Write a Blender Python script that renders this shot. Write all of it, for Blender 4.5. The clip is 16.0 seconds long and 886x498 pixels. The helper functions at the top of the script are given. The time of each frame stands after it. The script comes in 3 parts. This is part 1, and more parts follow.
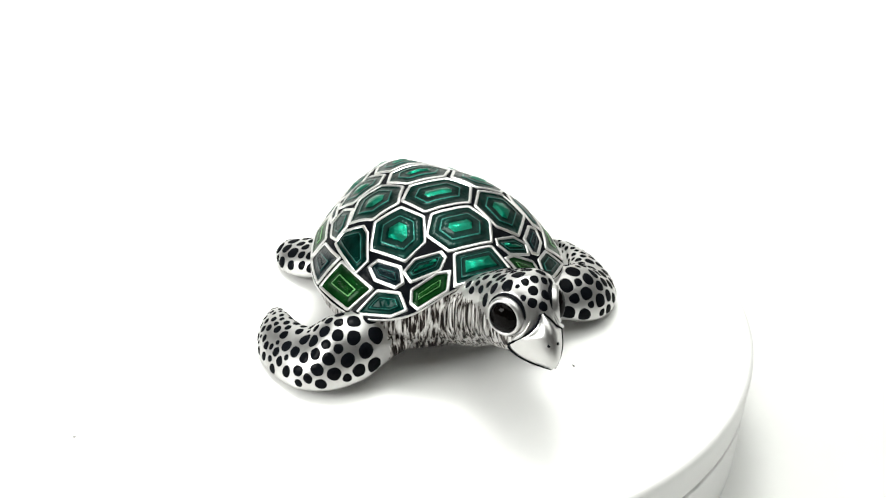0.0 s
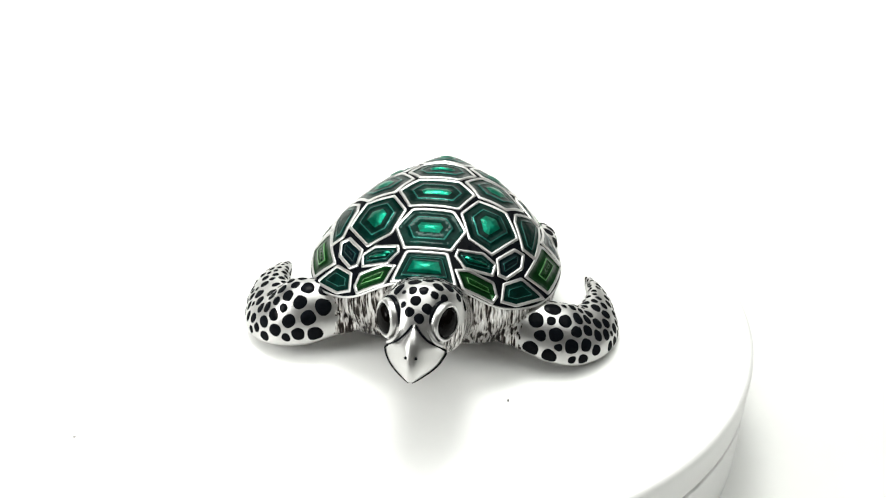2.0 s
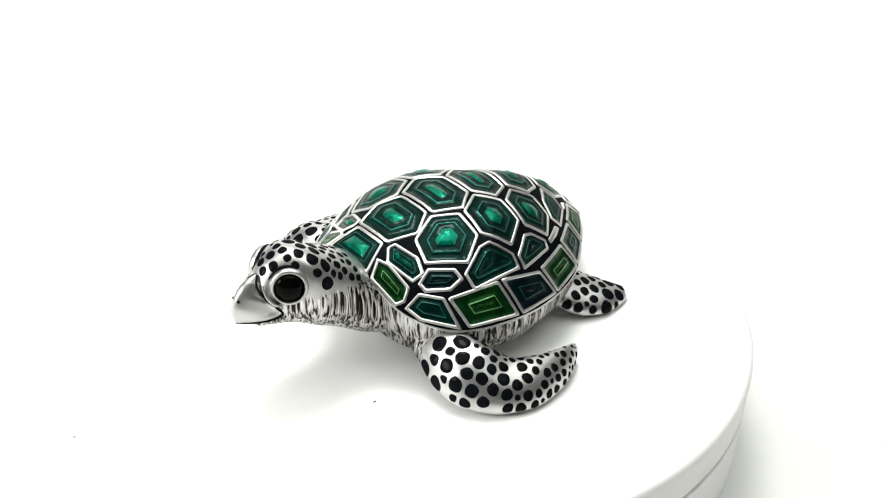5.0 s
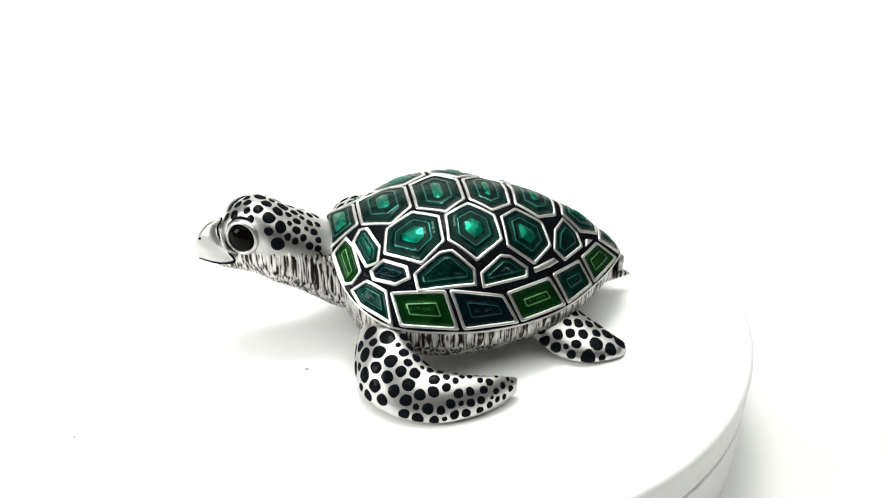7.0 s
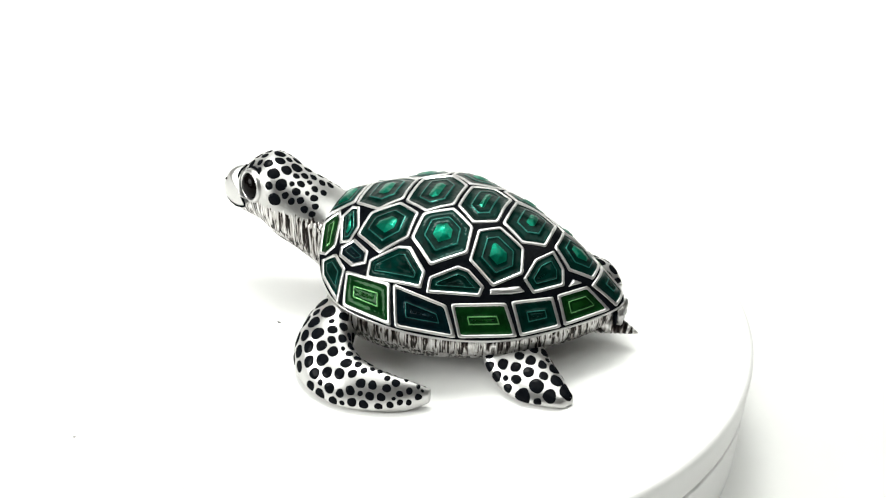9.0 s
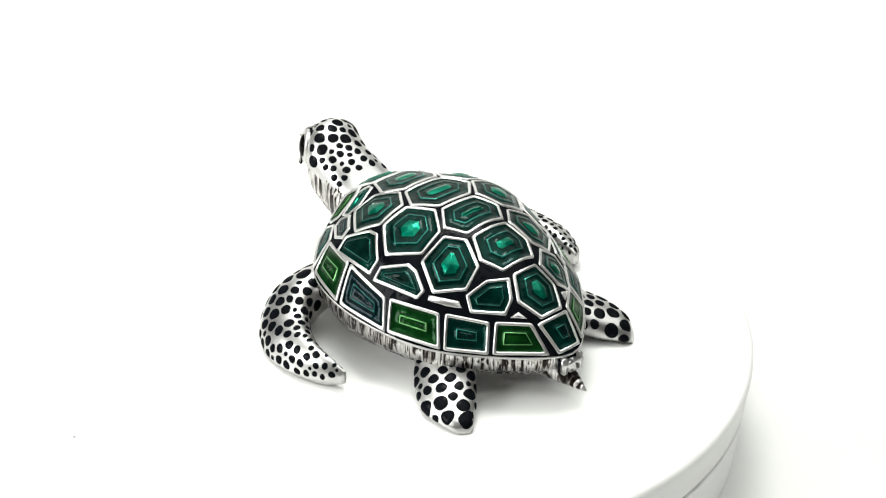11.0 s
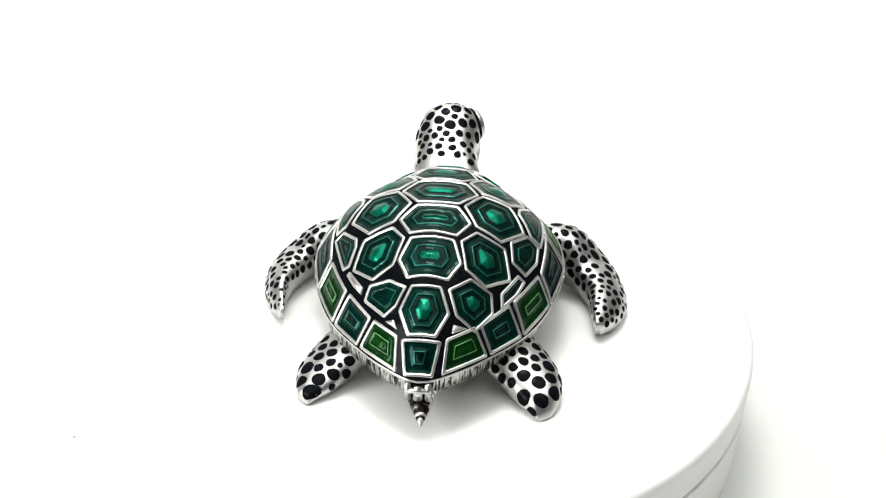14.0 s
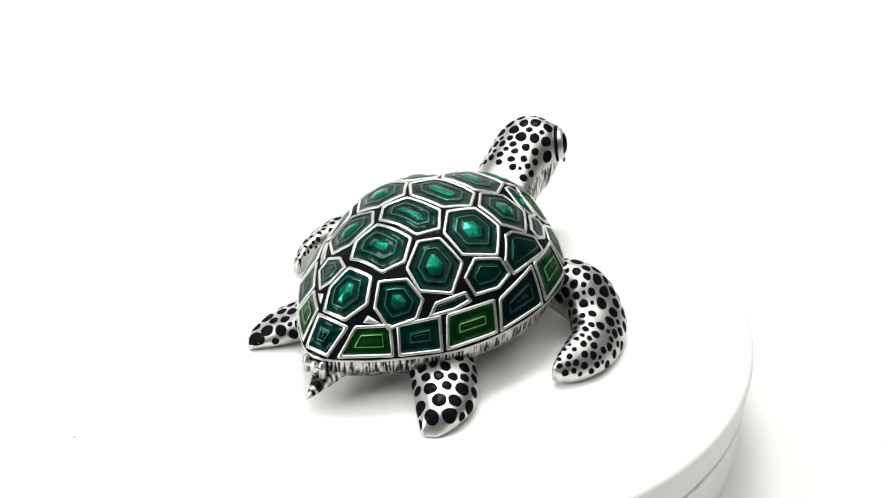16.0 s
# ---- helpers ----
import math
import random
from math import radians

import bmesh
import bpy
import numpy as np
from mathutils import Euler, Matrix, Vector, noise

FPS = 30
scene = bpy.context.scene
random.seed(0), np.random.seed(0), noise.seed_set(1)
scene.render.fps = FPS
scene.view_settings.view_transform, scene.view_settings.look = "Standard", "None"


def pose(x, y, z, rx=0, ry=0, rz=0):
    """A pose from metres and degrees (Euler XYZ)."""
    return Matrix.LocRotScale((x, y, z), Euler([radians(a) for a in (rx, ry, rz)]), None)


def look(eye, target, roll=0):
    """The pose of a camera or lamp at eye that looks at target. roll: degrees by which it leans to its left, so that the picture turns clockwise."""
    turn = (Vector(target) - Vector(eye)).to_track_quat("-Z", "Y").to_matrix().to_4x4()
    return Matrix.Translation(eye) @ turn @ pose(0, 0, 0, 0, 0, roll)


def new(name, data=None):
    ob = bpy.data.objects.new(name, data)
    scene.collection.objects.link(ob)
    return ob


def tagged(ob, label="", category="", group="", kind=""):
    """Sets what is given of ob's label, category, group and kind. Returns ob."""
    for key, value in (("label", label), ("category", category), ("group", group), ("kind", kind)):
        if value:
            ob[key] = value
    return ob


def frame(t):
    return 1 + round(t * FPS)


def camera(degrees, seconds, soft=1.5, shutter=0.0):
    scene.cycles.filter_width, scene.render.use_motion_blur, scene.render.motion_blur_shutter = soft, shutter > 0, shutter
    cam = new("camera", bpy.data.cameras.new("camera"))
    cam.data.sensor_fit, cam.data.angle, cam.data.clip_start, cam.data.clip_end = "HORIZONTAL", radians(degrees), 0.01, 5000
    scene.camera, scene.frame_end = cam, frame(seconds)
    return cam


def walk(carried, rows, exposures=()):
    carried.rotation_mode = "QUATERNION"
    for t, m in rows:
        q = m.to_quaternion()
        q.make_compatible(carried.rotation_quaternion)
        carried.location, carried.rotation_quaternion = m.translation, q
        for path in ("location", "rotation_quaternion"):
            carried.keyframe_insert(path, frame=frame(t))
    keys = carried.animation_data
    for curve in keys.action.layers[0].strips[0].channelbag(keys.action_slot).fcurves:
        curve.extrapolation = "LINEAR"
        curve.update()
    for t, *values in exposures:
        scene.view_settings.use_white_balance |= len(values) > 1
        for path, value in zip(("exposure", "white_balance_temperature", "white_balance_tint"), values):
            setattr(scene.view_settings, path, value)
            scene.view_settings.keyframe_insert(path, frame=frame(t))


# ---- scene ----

# ---------------------------------------------------------------- camera
EYE = Vector((0.0, -0.30, 0.21))
AHEAD = Vector((0.00406, 0.84684, -0.53183))
cam = camera(41.3, 16.0, soft=1.2)
walk(cam, [(0.0, look(EYE, EYE + AHEAD, 0.78)), (16.0, look(EYE, EYE + AHEAD, 0.78))])

# ---------------------------------------------------------------- world, lamps, exposure
world = bpy.data.worlds.new("studio_air")
world.use_nodes = True
world.node_tree.nodes["Background"].inputs[0].default_value = (1.0, 1.0, 1.0, 1)
world.node_tree.nodes["Background"].inputs[1].default_value = 0.05
scene.world = world
scene.view_settings.exposure = 0.0


def area_lamp(name, eye, target, sx, sy, watts, colour):
    data = bpy.data.lights.new(name, "AREA")
    data.shape, data.size, data.size_y = "RECTANGLE", sx, sy
    data.energy, data.color = watts, colour
    ob = new(name, data)
    ob.matrix_world = look(eye, target)
    return ob


area_lamp("ceiling_panel_lamp", (0.05, 0.24, 1.15), (0.05, 0.24, 0), 1.9, 1.5, 18.8, (0.98, 1.0, 0.955))
area_lamp("key_panel_lamp", (-0.06, 0.34, 1.10), (0.0, 0.02, 0.0), 0.40, 0.28, 7.5, (0.99, 1.0, 0.96))
area_lamp("side_panel_lamp", (-0.95, -0.35, 0.50), (0.0, 0.0, 0.0), 0.5, 0.5, 11.0, (0.99, 1.0, 0.965))


# ---------------------------------------------------------------- materials
def material(name):
    m = bpy.data.materials.new(name)
    m.use_nodes = True
    return m, m.node_tree.nodes, m.node_tree.links, m.node_tree.nodes["Principled BSDF"]


def noise_node(nodes, links, scale, stretch=(1, 1, 1), detail=4.0, distortion=0.0, rough=0.55):
    co = nodes.new("ShaderNodeTexCoord")
    mp = nodes.new("ShaderNodeMapping")
    mp.inputs["Scale"].default_value = stretch
    nz = nodes.new("ShaderNodeTexNoise")
    nz.inputs["Scale"].default_value = scale
    nz.inputs["Detail"].default_value = detail
    nz.inputs["Roughness"].default_value = rough
    nz.inputs["Distortion"].default_value = distortion
    links.new(co.outputs["Object"], mp.inputs["Vector"])
    links.new(mp.outputs["Vector"], nz.inputs["Vector"])
    return nz


def ramp_node(nodes, links, source, stops):
    rp = nodes.new("ShaderNodeValToRGB")
    el = rp.color_ramp.elements
    while len(el) < len(stops):
        el.new(0.5)
    for e, (p, c) in zip(el, stops):
        e.position, e.color = p, (*c, 1)
    links.new(source, rp.inputs["Fac"])
    return rp


def bump_node(nodes, links, source, bsdf, strength, distance):
    bp = nodes.new("ShaderNodeBump")
    bp.inputs["Strength"].default_value = strength
    bp.inputs["Distance"].default_value = distance
    links.new(source, bp.inputs["Height"])
    links.new(bp.outputs["Normal"], bsdf.inputs["Normal"])
    return bp


def silver(name, rough=0.3, tarnish=0.25, shine=0.72):
    """Polished antiqued silver with faint tarnish blotches and fine scratches."""
    m, nodes, links, b = material(name)
    big = noise_node(nodes, links, 110, detail=3)
    col = ramp_node(nodes, links, big.outputs["Fac"], [(0.3, (shine - tarnish, shine * 0.99 - tarnish, shine * 0.975 - tarnish)), (0.6, (shine, shine * 0.994, shine * 0.98))])
    links.new(col.outputs["Color"], b.inputs["Base Color"])
    b.inputs["Metallic"].default_value = 1.0
    fine = noise_node(nodes, links, 1500, detail=3)
    rr = ramp_node(nodes, links, fine.outputs["Fac"], [(0.3, (rough * 0.9,) * 3), (0.7, (rough * 1.1,) * 3)])
    links.new(rr.outputs["Color"], b.inputs["Roughness"])
    bump_node(nodes, links, big.outputs["Fac"], b, 0.03, 0.0005)
    return m


def wrinkled_silver(name, stretch=(1, 1, 0.06), scale=1350.0):
    """Cast silver skin: chased wrinkles with black patina in the grooves."""
    m, nodes, links, b = material(name)
    wr = noise_node(nodes, links, scale, stretch, detail=2.0, distortion=0.45, rough=0.45)
    col = ramp_node(nodes, links, wr.outputs["Fac"], [(0.40, (0.014, 0.011, 0.010)), (0.455, (0.10, 0.086, 0.080)), (0.50, (0.46, 0.44, 0.42)), (0.62, (0.72, 0.71, 0.70))])
    links.new(col.outputs["Color"], b.inputs["Base Color"])
    b.inputs["Metallic"].default_value = 0.95
    b.inputs["Roughness"].default_value = 0.36
    bump_node(nodes, links, wr.outputs["Fac"], b, 0.9, 0.0012)
    return m


def enamel(name, deep, light, metal=0.4, rough=0.3, coat=0.17):
    """Translucent vitreous enamel over engine-turned silver: colour pools, glassy coat."""
    m, nodes, links, b = material(name)
    nz = noise_node(nodes, links, 260, detail=4)
    col = ramp_node(nodes, links, nz.outputs["Fac"], [(0.3, deep), (0.7, light)])
    links.new(col.outputs["Color"], b.inputs["Base Color"])
    b.inputs["Metallic"].default_value = metal
    b.inputs["Roughness"].default_value = rough
    b.inputs["Specular IOR Level"].default_value = 0.0
    b.inputs["Coat Weight"].default_value = coat
    b.inputs["Coat IOR"].default_value = 1.45
    b.inputs["Coat Roughness"].default_value = 0.025
    fine = noise_node(nodes, links, 300, detail=2)
    bp = bump_node(nodes, links, fine.outputs["Fac"], b, 0.5, 0.0006)
    links.new(bp.outputs["Normal"], b.inputs["Coat Normal"])
    return m


def white_stuff(name, tint, rough, scale, gloss=0.5):
    m, nodes, links, b = material(name)
    nz = noise_node(nodes, links, scale, detail=6)
    col = ramp_node(nodes, links, nz.outputs["Fac"], [(0.3, tuple(c * 0.97 for c in tint)), (0.7, tint)])
    links.new(col.outputs["Color"], b.inputs["Base Color"])
    b.inputs["Roughness"].default_value = rough
    b.inputs["Specular IOR Level"].default_value = gloss
    bump_node(nodes, links, nz.outputs["Fac"], b, 0.05, 0.0005)
    return m


SILVER = silver("polished_silver", 0.36, 0.14, 0.60)
SILVER_RIM = silver("scute_silver", 0.32, 0.10, 0.68)
SILVER_BEAK = silver("beak_silver", 0.34, 0.06, 0.56)
SKIN = wrinkled_silver("wrinkled_silver_skin")
TAIL = wrinkled_silver("ringed_silver_tail", (2.2, 0.25, 0.5), 300.0)
BLACK = enamel("black_enamel", (0.0025, 0.003, 0.004), (0.005, 0.006, 0.008), 0.0, 0.2, 0.08)
EYE_BLACK = enamel("eye_enamel", (0.001, 0.0008, 0.0008), (0.002, 0.0015, 0.0012), 0.0, 0.1, 0.15)
TEAL = enamel("deep_teal_enamel", (0.0003, 0.007, 0.0055), (0.0005, 0.022, 0.0165))
TEAL_LINE = enamel("teal_line_enamel", (0.009, 0.075, 0.06), (0.026, 0.16, 0.13), 0.6)
TEAL_GEM = enamel("emerald_enamel", (0.0006, 0.085, 0.050), (0.0015, 0.19, 0.115), 0.75)
GRASS = enamel("grass_green_enamel", (0.0012, 0.014, 0.003), (0.003, 0.036, 0.006))
GRASS_LINE = enamel("bright_green_line_enamel", (0.07, 0.24, 0.07), (0.16, 0.40, 0.15), 0.6)
GRASS_GEM = enamel("leaf_green_enamel", (0.002, 0.022, 0.003), (0.006, 0.055, 0.008))
INK = enamel("dark_teal_enamel", (0.0008, 0.004, 0.006), (0.0012, 0.010, 0.012))
INK_LINE = enamel("dim_teal_line_enamel", (0.006, 0.04, 0.036), (0.014, 0.085, 0.075), 0.6)
PLATTER = white_stuff("white_gloss_plastic", (0.88, 0.88, 0.87), 0.38, 60)
BASE = white_stuff("white_matt_plastic", (0.87, 0.87, 0.86), 0.5, 80)
SWEEP = white_stuff("white_backdrop_paper", (0.88, 0.88, 0.865), 0.8, 40, 0.2)
# dark tone picked for what the silver reflects; these surfaces stay unseen
ROOM_GREY = white_stuff("unseen_room_grey", (0.17, 0.17, 0.168), 0.9, 30, 0.2)
DUST = white_stuff("grey_dust", (0.10, 0.095, 0.09), 0.9, 900, 0.2)

MM = 0.001


# ---------------------------------------------------------------- mesh helpers
def part(name, bm, mats, parent=None, label="", smooth=True):
    """One mesh object from bm (whose units are millimetres) under parent."""
    me = bpy.data.meshes.new(name)
    bmesh.ops.recalc_face_normals(bm, faces=bm.faces)
    for v in bm.verts:
        v.co *= MM
    for f in bm.faces:
        f.smooth = smooth
    bm.to_mesh(me)
    bm.free()
    for m in (mats if isinstance(mats, (list, tuple)) else [mats]):
        me.materials.append(m)
    ob = new(name, me)
    ob.parent = parent
    if label:
        tagged(ob, label)
    return ob


def bridge(bm, a, b, mat=0):
    n = len(a)
    for i in range(n):
        j = (i + 1) % n
        try:
            bm.faces.new((a[i], a[j], b[j], b[i])).material_index = mat
        except ValueError:
            pass


def lathe(profile, n=96, closed=True):
    """A turned form round z from (radius, height) pairs, in millimetres."""
    bm = bmesh.new()
    rings = []
    for r, z in profile:
        if r <= 0:
            rings.append([bm.verts.new((0, 0, z))])
        else:
            rings.append([bm.verts.new((r * math.cos(2 * math.pi * i / n), r * math.sin(2 * math.pi * i / n), z)) for i in range(n)])
    for a, b in zip(rings, rings[1:]):
        if len(a) == 1 or len(b) == 1:
            tip, ring = (a[0], b) if len(a) == 1 else (b[0], a)
            for i in range(n):
                bm.faces.new((tip, ring[i], ring[(i + 1) % n]))
        else:
            bridge(bm, a, b)
    return bm


def catmull(rows, u):
    """A smooth value between rows of numbers; u runs from 0 to 1."""
    k = min(int(u * (len(rows) - 1)), len(rows) - 2)
    f = u * (len(rows) - 1) - k
    p = [np.array(rows[min(max(i, 0), len(rows) - 1)], float) for i in (k - 1, k, k + 1, k + 2)]
    return 0.5 * (2 * p[1] + (p[2] - p[0]) * f + (2 * p[0] - 5 * p[1] + 4 * p[2] - p[3]) * f * f + (3 * p[1] - p[0] - 3 * p[2] + p[3]) * f ** 3)


def loft(point, nu, nv, cap=True):
    """A closed tube from point(u, v), u along from 0 to 1, v round from 0 to 1."""
    bm = bmesh.new()
    rings = [[bm.verts.new(point(i / nu, j / nv)) for j in range(nv)] for i in range(nu + 1)]
    for a, b in zip(rings, rings[1:]):
        bridge(bm, a, b)
    if cap:
        bm.faces.new(rings[0])
        bm.faces.new(rings[-1])
    return bm


# ---------------------------------------------------------------- the dome of the lid
APEX_X, APEX_Z = -4.0, 41.6
TURN = (0, 14, 32, 49, 60, 80, 110, 138, 155, 168, 180)
REACH = (38, 38.3, 39.9, 40.5, 40.2, 38.4, 36.9, 40.1, 43.8, 49, 53.5)
RIM_Z = (31, 30, 22.5, 18.8, 18, 17.5, 15.5, 15, 15.3, 15.8, 16)


def eased(a, table):
    last = len(TURN) - 1
    i = 0
    while i < last - 1 and a > TURN[i + 1]:
        i += 1
    h = TURN[i + 1] - TURN[i]
    u = (a - TURN[i]) / h

    def slope(k):
        return 0 if k in (0, last) else (table[k + 1] - table[k - 1]) / (TURN[k + 1] - TURN[k - 1])
    return ((2 * u ** 3 - 3 * u * u + 1) * table[i] + (u ** 3 - 2 * u * u + u) * h * slope(i)
            + (3 * u * u - 2 * u ** 3) * table[i + 1] + (u ** 3 - u * u) * h * slope(i + 1))


def dome_at(x, y):
    dx = x - APEX_X
    a = math.degrees(math.atan2(abs(y), dx))
    reach, rim = eased(a, REACH), eased(a, RIM_Z)
    s = math.hypot(dx, y) / reach
    if s >= 1:
        return rim - (s - 1) * 40
    back = min(1.0, max(0.0, (a - 105) / 60))
    return rim + (APEX_Z - rim) * (1 - s ** (2.4 - 0.05 * back - 0.25 * max(0.0, 1 - a / 40) + 0.3 * max(0.0, 1 - abs(a - 85) / 45)))


def dome_normal(x, y, e=0.6):
    gx = (dome_at(x + e, y) - dome_at(x - e, y)) / (2 * e)
    gy = (dome_at(x, y + e) - dome_at(x, y - e)) / (2 * e)
    return Vector((-gx, -gy, 1)).normalized()


def pulled_in(x, y, most=0.982):
    dx = x - APEX_X
    s = math.hypot(dx, y) / eased(math.degrees(math.atan2(abs(y), dx)), REACH)
    k = min(1.0, most / s) if s > 0 else 1.0
    return APEX_X + dx * k, y * k


# ---------------------------------------------------------------- the trinket box
box = tagged(new("trinket_box"), "silver turtle trinket box with green enamel shell lid on turntable", "trinket box")


def make_lid():
    n, rings = 120, 26
    bm = bmesh.new()
    top = bm.verts.new((APEX_X, 0, dome_at(APEX_X, 0) - 0.15))
    loops = []
    for k in range(1, rings + 1):
        s = 0.995 * (k / rings) ** 0.85
        ring = []
        for i in range(n):
            a = 2 * math.pi * i / n
            deg = abs(math.degrees(math.atan2(math.sin(a), math.cos(a))))
            r = s * eased(deg, REACH)
            x, y = APEX_X + r * math.cos(a), r * math.sin(a)
            ring.append(bm.verts.new((x, y, dome_at(x, y))))
        loops.append(ring)
    for i in range(n):
        bm.faces.new((top, loops[0][i], loops[0][(i + 1) % n]))
    for k in range(rings - 1):
        bridge(bm, loops[k], loops[k + 1], 0)
    prev = loops[-1]
    for scale, drop in ((1.004, 0.25), (1.003, 0.7), (0.985, 0.9), (0.93, 0.8)):
        ring = []
        for v in loops[-1]:
            ring.append(bm.verts.new((APEX_X + (v.co.x - APEX_X) * scale, v.co.y * scale, v.co.z - drop)))
        bridge(bm, prev, ring, 1)
        prev = ring
    bm.faces.new(prev).material_index = 1
    return part("lid", bm, [BLACK, SILVER_RIM], box, "domed shell lid of black enamel with a silver edge")


lid = make_lid()
lid.location = (0.0, -0.5 * MM, 0.0)


def inset(poly, d):
    """poly (counter-clockwise, 2D) moved inwards by d along mitred corners, kept from folding over."""
    n = len(poly)
    c = sum((Vector(p) for p in poly), Vector((0, 0))) / n
    out = []
    for i in range(n):
        a, b, e = Vector(poly[i - 1]), Vector(poly[i]), Vector(poly[(i + 1) % n])
        u, w = (b - a).normalized(), (e - b).normalized()
        nu, nw = Vector((-u.y, u.x)), Vector((-w.y, w.x))
        m = nu + nw
        m = m / max(m.length_squared, 0.25) * 2
        q = b + m * d
        if (q - b).length > (c - b).length * 0.92:
            q = b.lerp(c, 0.92)
        out.append(q)
    return out


def rounded(poly, k=0.06, steps=4):
    """poly with small rounded corners and edges cut into steps."""
    out = []
    n = len(poly)
    for i in range(n):
        a, b, e = Vector(poly[i - 1]), Vector(poly[i]), Vector(poly[(i + 1) % n])
        p, q = b.lerp(a, k), b.lerp(e, k)
        for s in (0, 0.5, 1):
            out.append((p.lerp(b, s)).lerp(b.lerp(q, s), s))
        nxt = e.lerp(b, k)
        for s in range(1, steps):
            out.append(q.lerp(nxt, s / steps))
    return out


# looks: (materials, list of (inset mm, height mm, material of the band outside this ring))
PALETTE = {
    "gem": [SILVER_RIM, TEAL, TEAL_LINE, TEAL_GEM],
    "plain": [SILVER_RIM, TEAL, TEAL_LINE, TEAL],
    "ink": [SILVER_RIM, INK, INK_LINE, INK],
    "grass": [SILVER_RIM, GRASS, GRASS_LINE, GRASS_GEM],
    "silver": [SILVER_RIM, SILVER_RIM, SILVER_RIM, SILVER_RIM],
}
LABEL = {
    "gem": "silver-edged scute of emerald enamel with a raised bright centre",
    "plain": "silver-edged scute of dark teal enamel",
    "ink": "small silver-edged scute of blackish teal enamel",
    "grass": "silver-edged rim scute of grass-green enamel",
    "silver": "plain silver sliver between the scutes",
}


def scute(look_of, corners, rim=0.88):
    corners = [pulled_in(*c) for c in corners]
    cx = sum(c[0] for c in corners) / len(corners)
    cy = sum(c[1] for c in corners) / len(corners)
    nor = dome_normal(cx, cy, 2.0)
    mid = Vector((cx, cy, dome_at(cx, cy)))
    ax = nor.cross(Vector((0, 1, 0))).normalized() * -1
    ay = nor.cross(ax).normalized()
    flat = []
    for x, y in corners:
        d = Vector((x, y, dome_at(x, y))) - mid
        flat.append(Vector((d.dot(ax), d.dot(ay))))
    area = sum(flat[i - 1].x * flat[i].y - flat[i].x * flat[i - 1].y for i in range(len(flat)))
    if area < 0:
        flat.reverse()
    flat = inset(flat, {"silver": 0.0, "plain": -0.65, "ink": -0.65}.get(look_of, -0.6))
    size = min((p.length for p in flat))

    def lifted(q, h):
        p = mid + ax * q.x + ay * q.y
        for _ in range(8):
            p = p - nor * ((p.z - dome_at(p.x, p.y)) * max(nor.z, 0.35))
        return p + dome_normal(p.x, p.y) * h

    if look_of == "silver":
        bands = [(0, -0.5, 0), (0.0, 0.25, 0), (0.25, 0.5, 0)]
    else:
        room = max(size - rim, 0.6)
        step = [0.0, 0.31, 0.36, 0.60, 0.70]
        if look_of in ("plain", "grass", "ink"):
            step = [0.0, 0.40, 0.45, 0.60, 0.75]
        bands = [(0, -0.5, 0), (0.0, 0.16, 0), (0.14, 0.34, 0), (rim - 0.12, 0.36, 0), (rim, 0.12, 0)]
        high = 0.72 if look_of == "gem" else 0.30
        bands += [(rim + room * step[1], 0.24, 1), (rim + room * (step[1] + 0.02), 0.36, 2), (rim + room * step[2], 0.36, 2),
                  (rim + room * (step[2] + 0.03), 0.26, 1), (rim + room * step[3], 0.30, 1), (rim + room * step[4], high, 3)]
    bm = bmesh.new()
    loops, mats = [], []
    for d, h, m in bands:
        ring = rounded(inset(flat, d))
        loops.append([bm.verts.new(lifted(q, h)) for q in ring])
        mats.append(m)
    for k in range(1, len(loops)):
        bridge(bm, loops[k - 1], loops[k], mats[k])
    core = Vector((0, 0))
    for p in inset(flat, bands[-1][0]):
        core += p
    core /= len(flat)
    tip = bm.verts.new(lifted(core, bands[-1][1] + (0.12 if look_of == "gem" else 0.0)))
    last = loops[-1]
    for i in range(len(last)):
        bm.faces.new((last[i], last[(i + 1) % len(last)], tip)).material_index = 0 if look_of == "silver" else 3
    bmesh.ops.recalc_face_normals(bm, faces=bm.faces)
    ob = part("scute", bm, PALETTE[look_of], lid, LABEL[look_of])
    return ob


def both(look_of, corners, rim=0.88):
    scute(look_of, corners, rim)
    scute(look_of, [(x, -y) for x, y in corners], rim)


def even(look_of, half, rim=0.88):
    """A scute on the middle line, from the corners of its left half, front to back."""
    scute(look_of, list(half) + [(x, -y) for x, y in reversed(half)], rim)


# the middle row, head to tail
even("gem", [(24.8, 5.6), (32.4, 8.6), (33.2, 3.0)])
even("gem", [(9.3, 5.8), (15.2, 9.7), (23.2, 6.4)])
even("gem", [(-6.3, 5.8), (-0.2, 10.8), (7.3, 6.9)])
even("gem", [(-19.8, 6.4), (-14.0, 9.8), (-8.3, 5.8)])
even("gem", [(-34.0, 5.4), (-28.2, 8.4), (-22.0, 5.9)])
even("gem", [(-48.0, 3.5), (-42.0, 6.4), (-37.0, 3.8)])
even("plain", [(-55.6, 3.4), (-49.0, 4.7)])
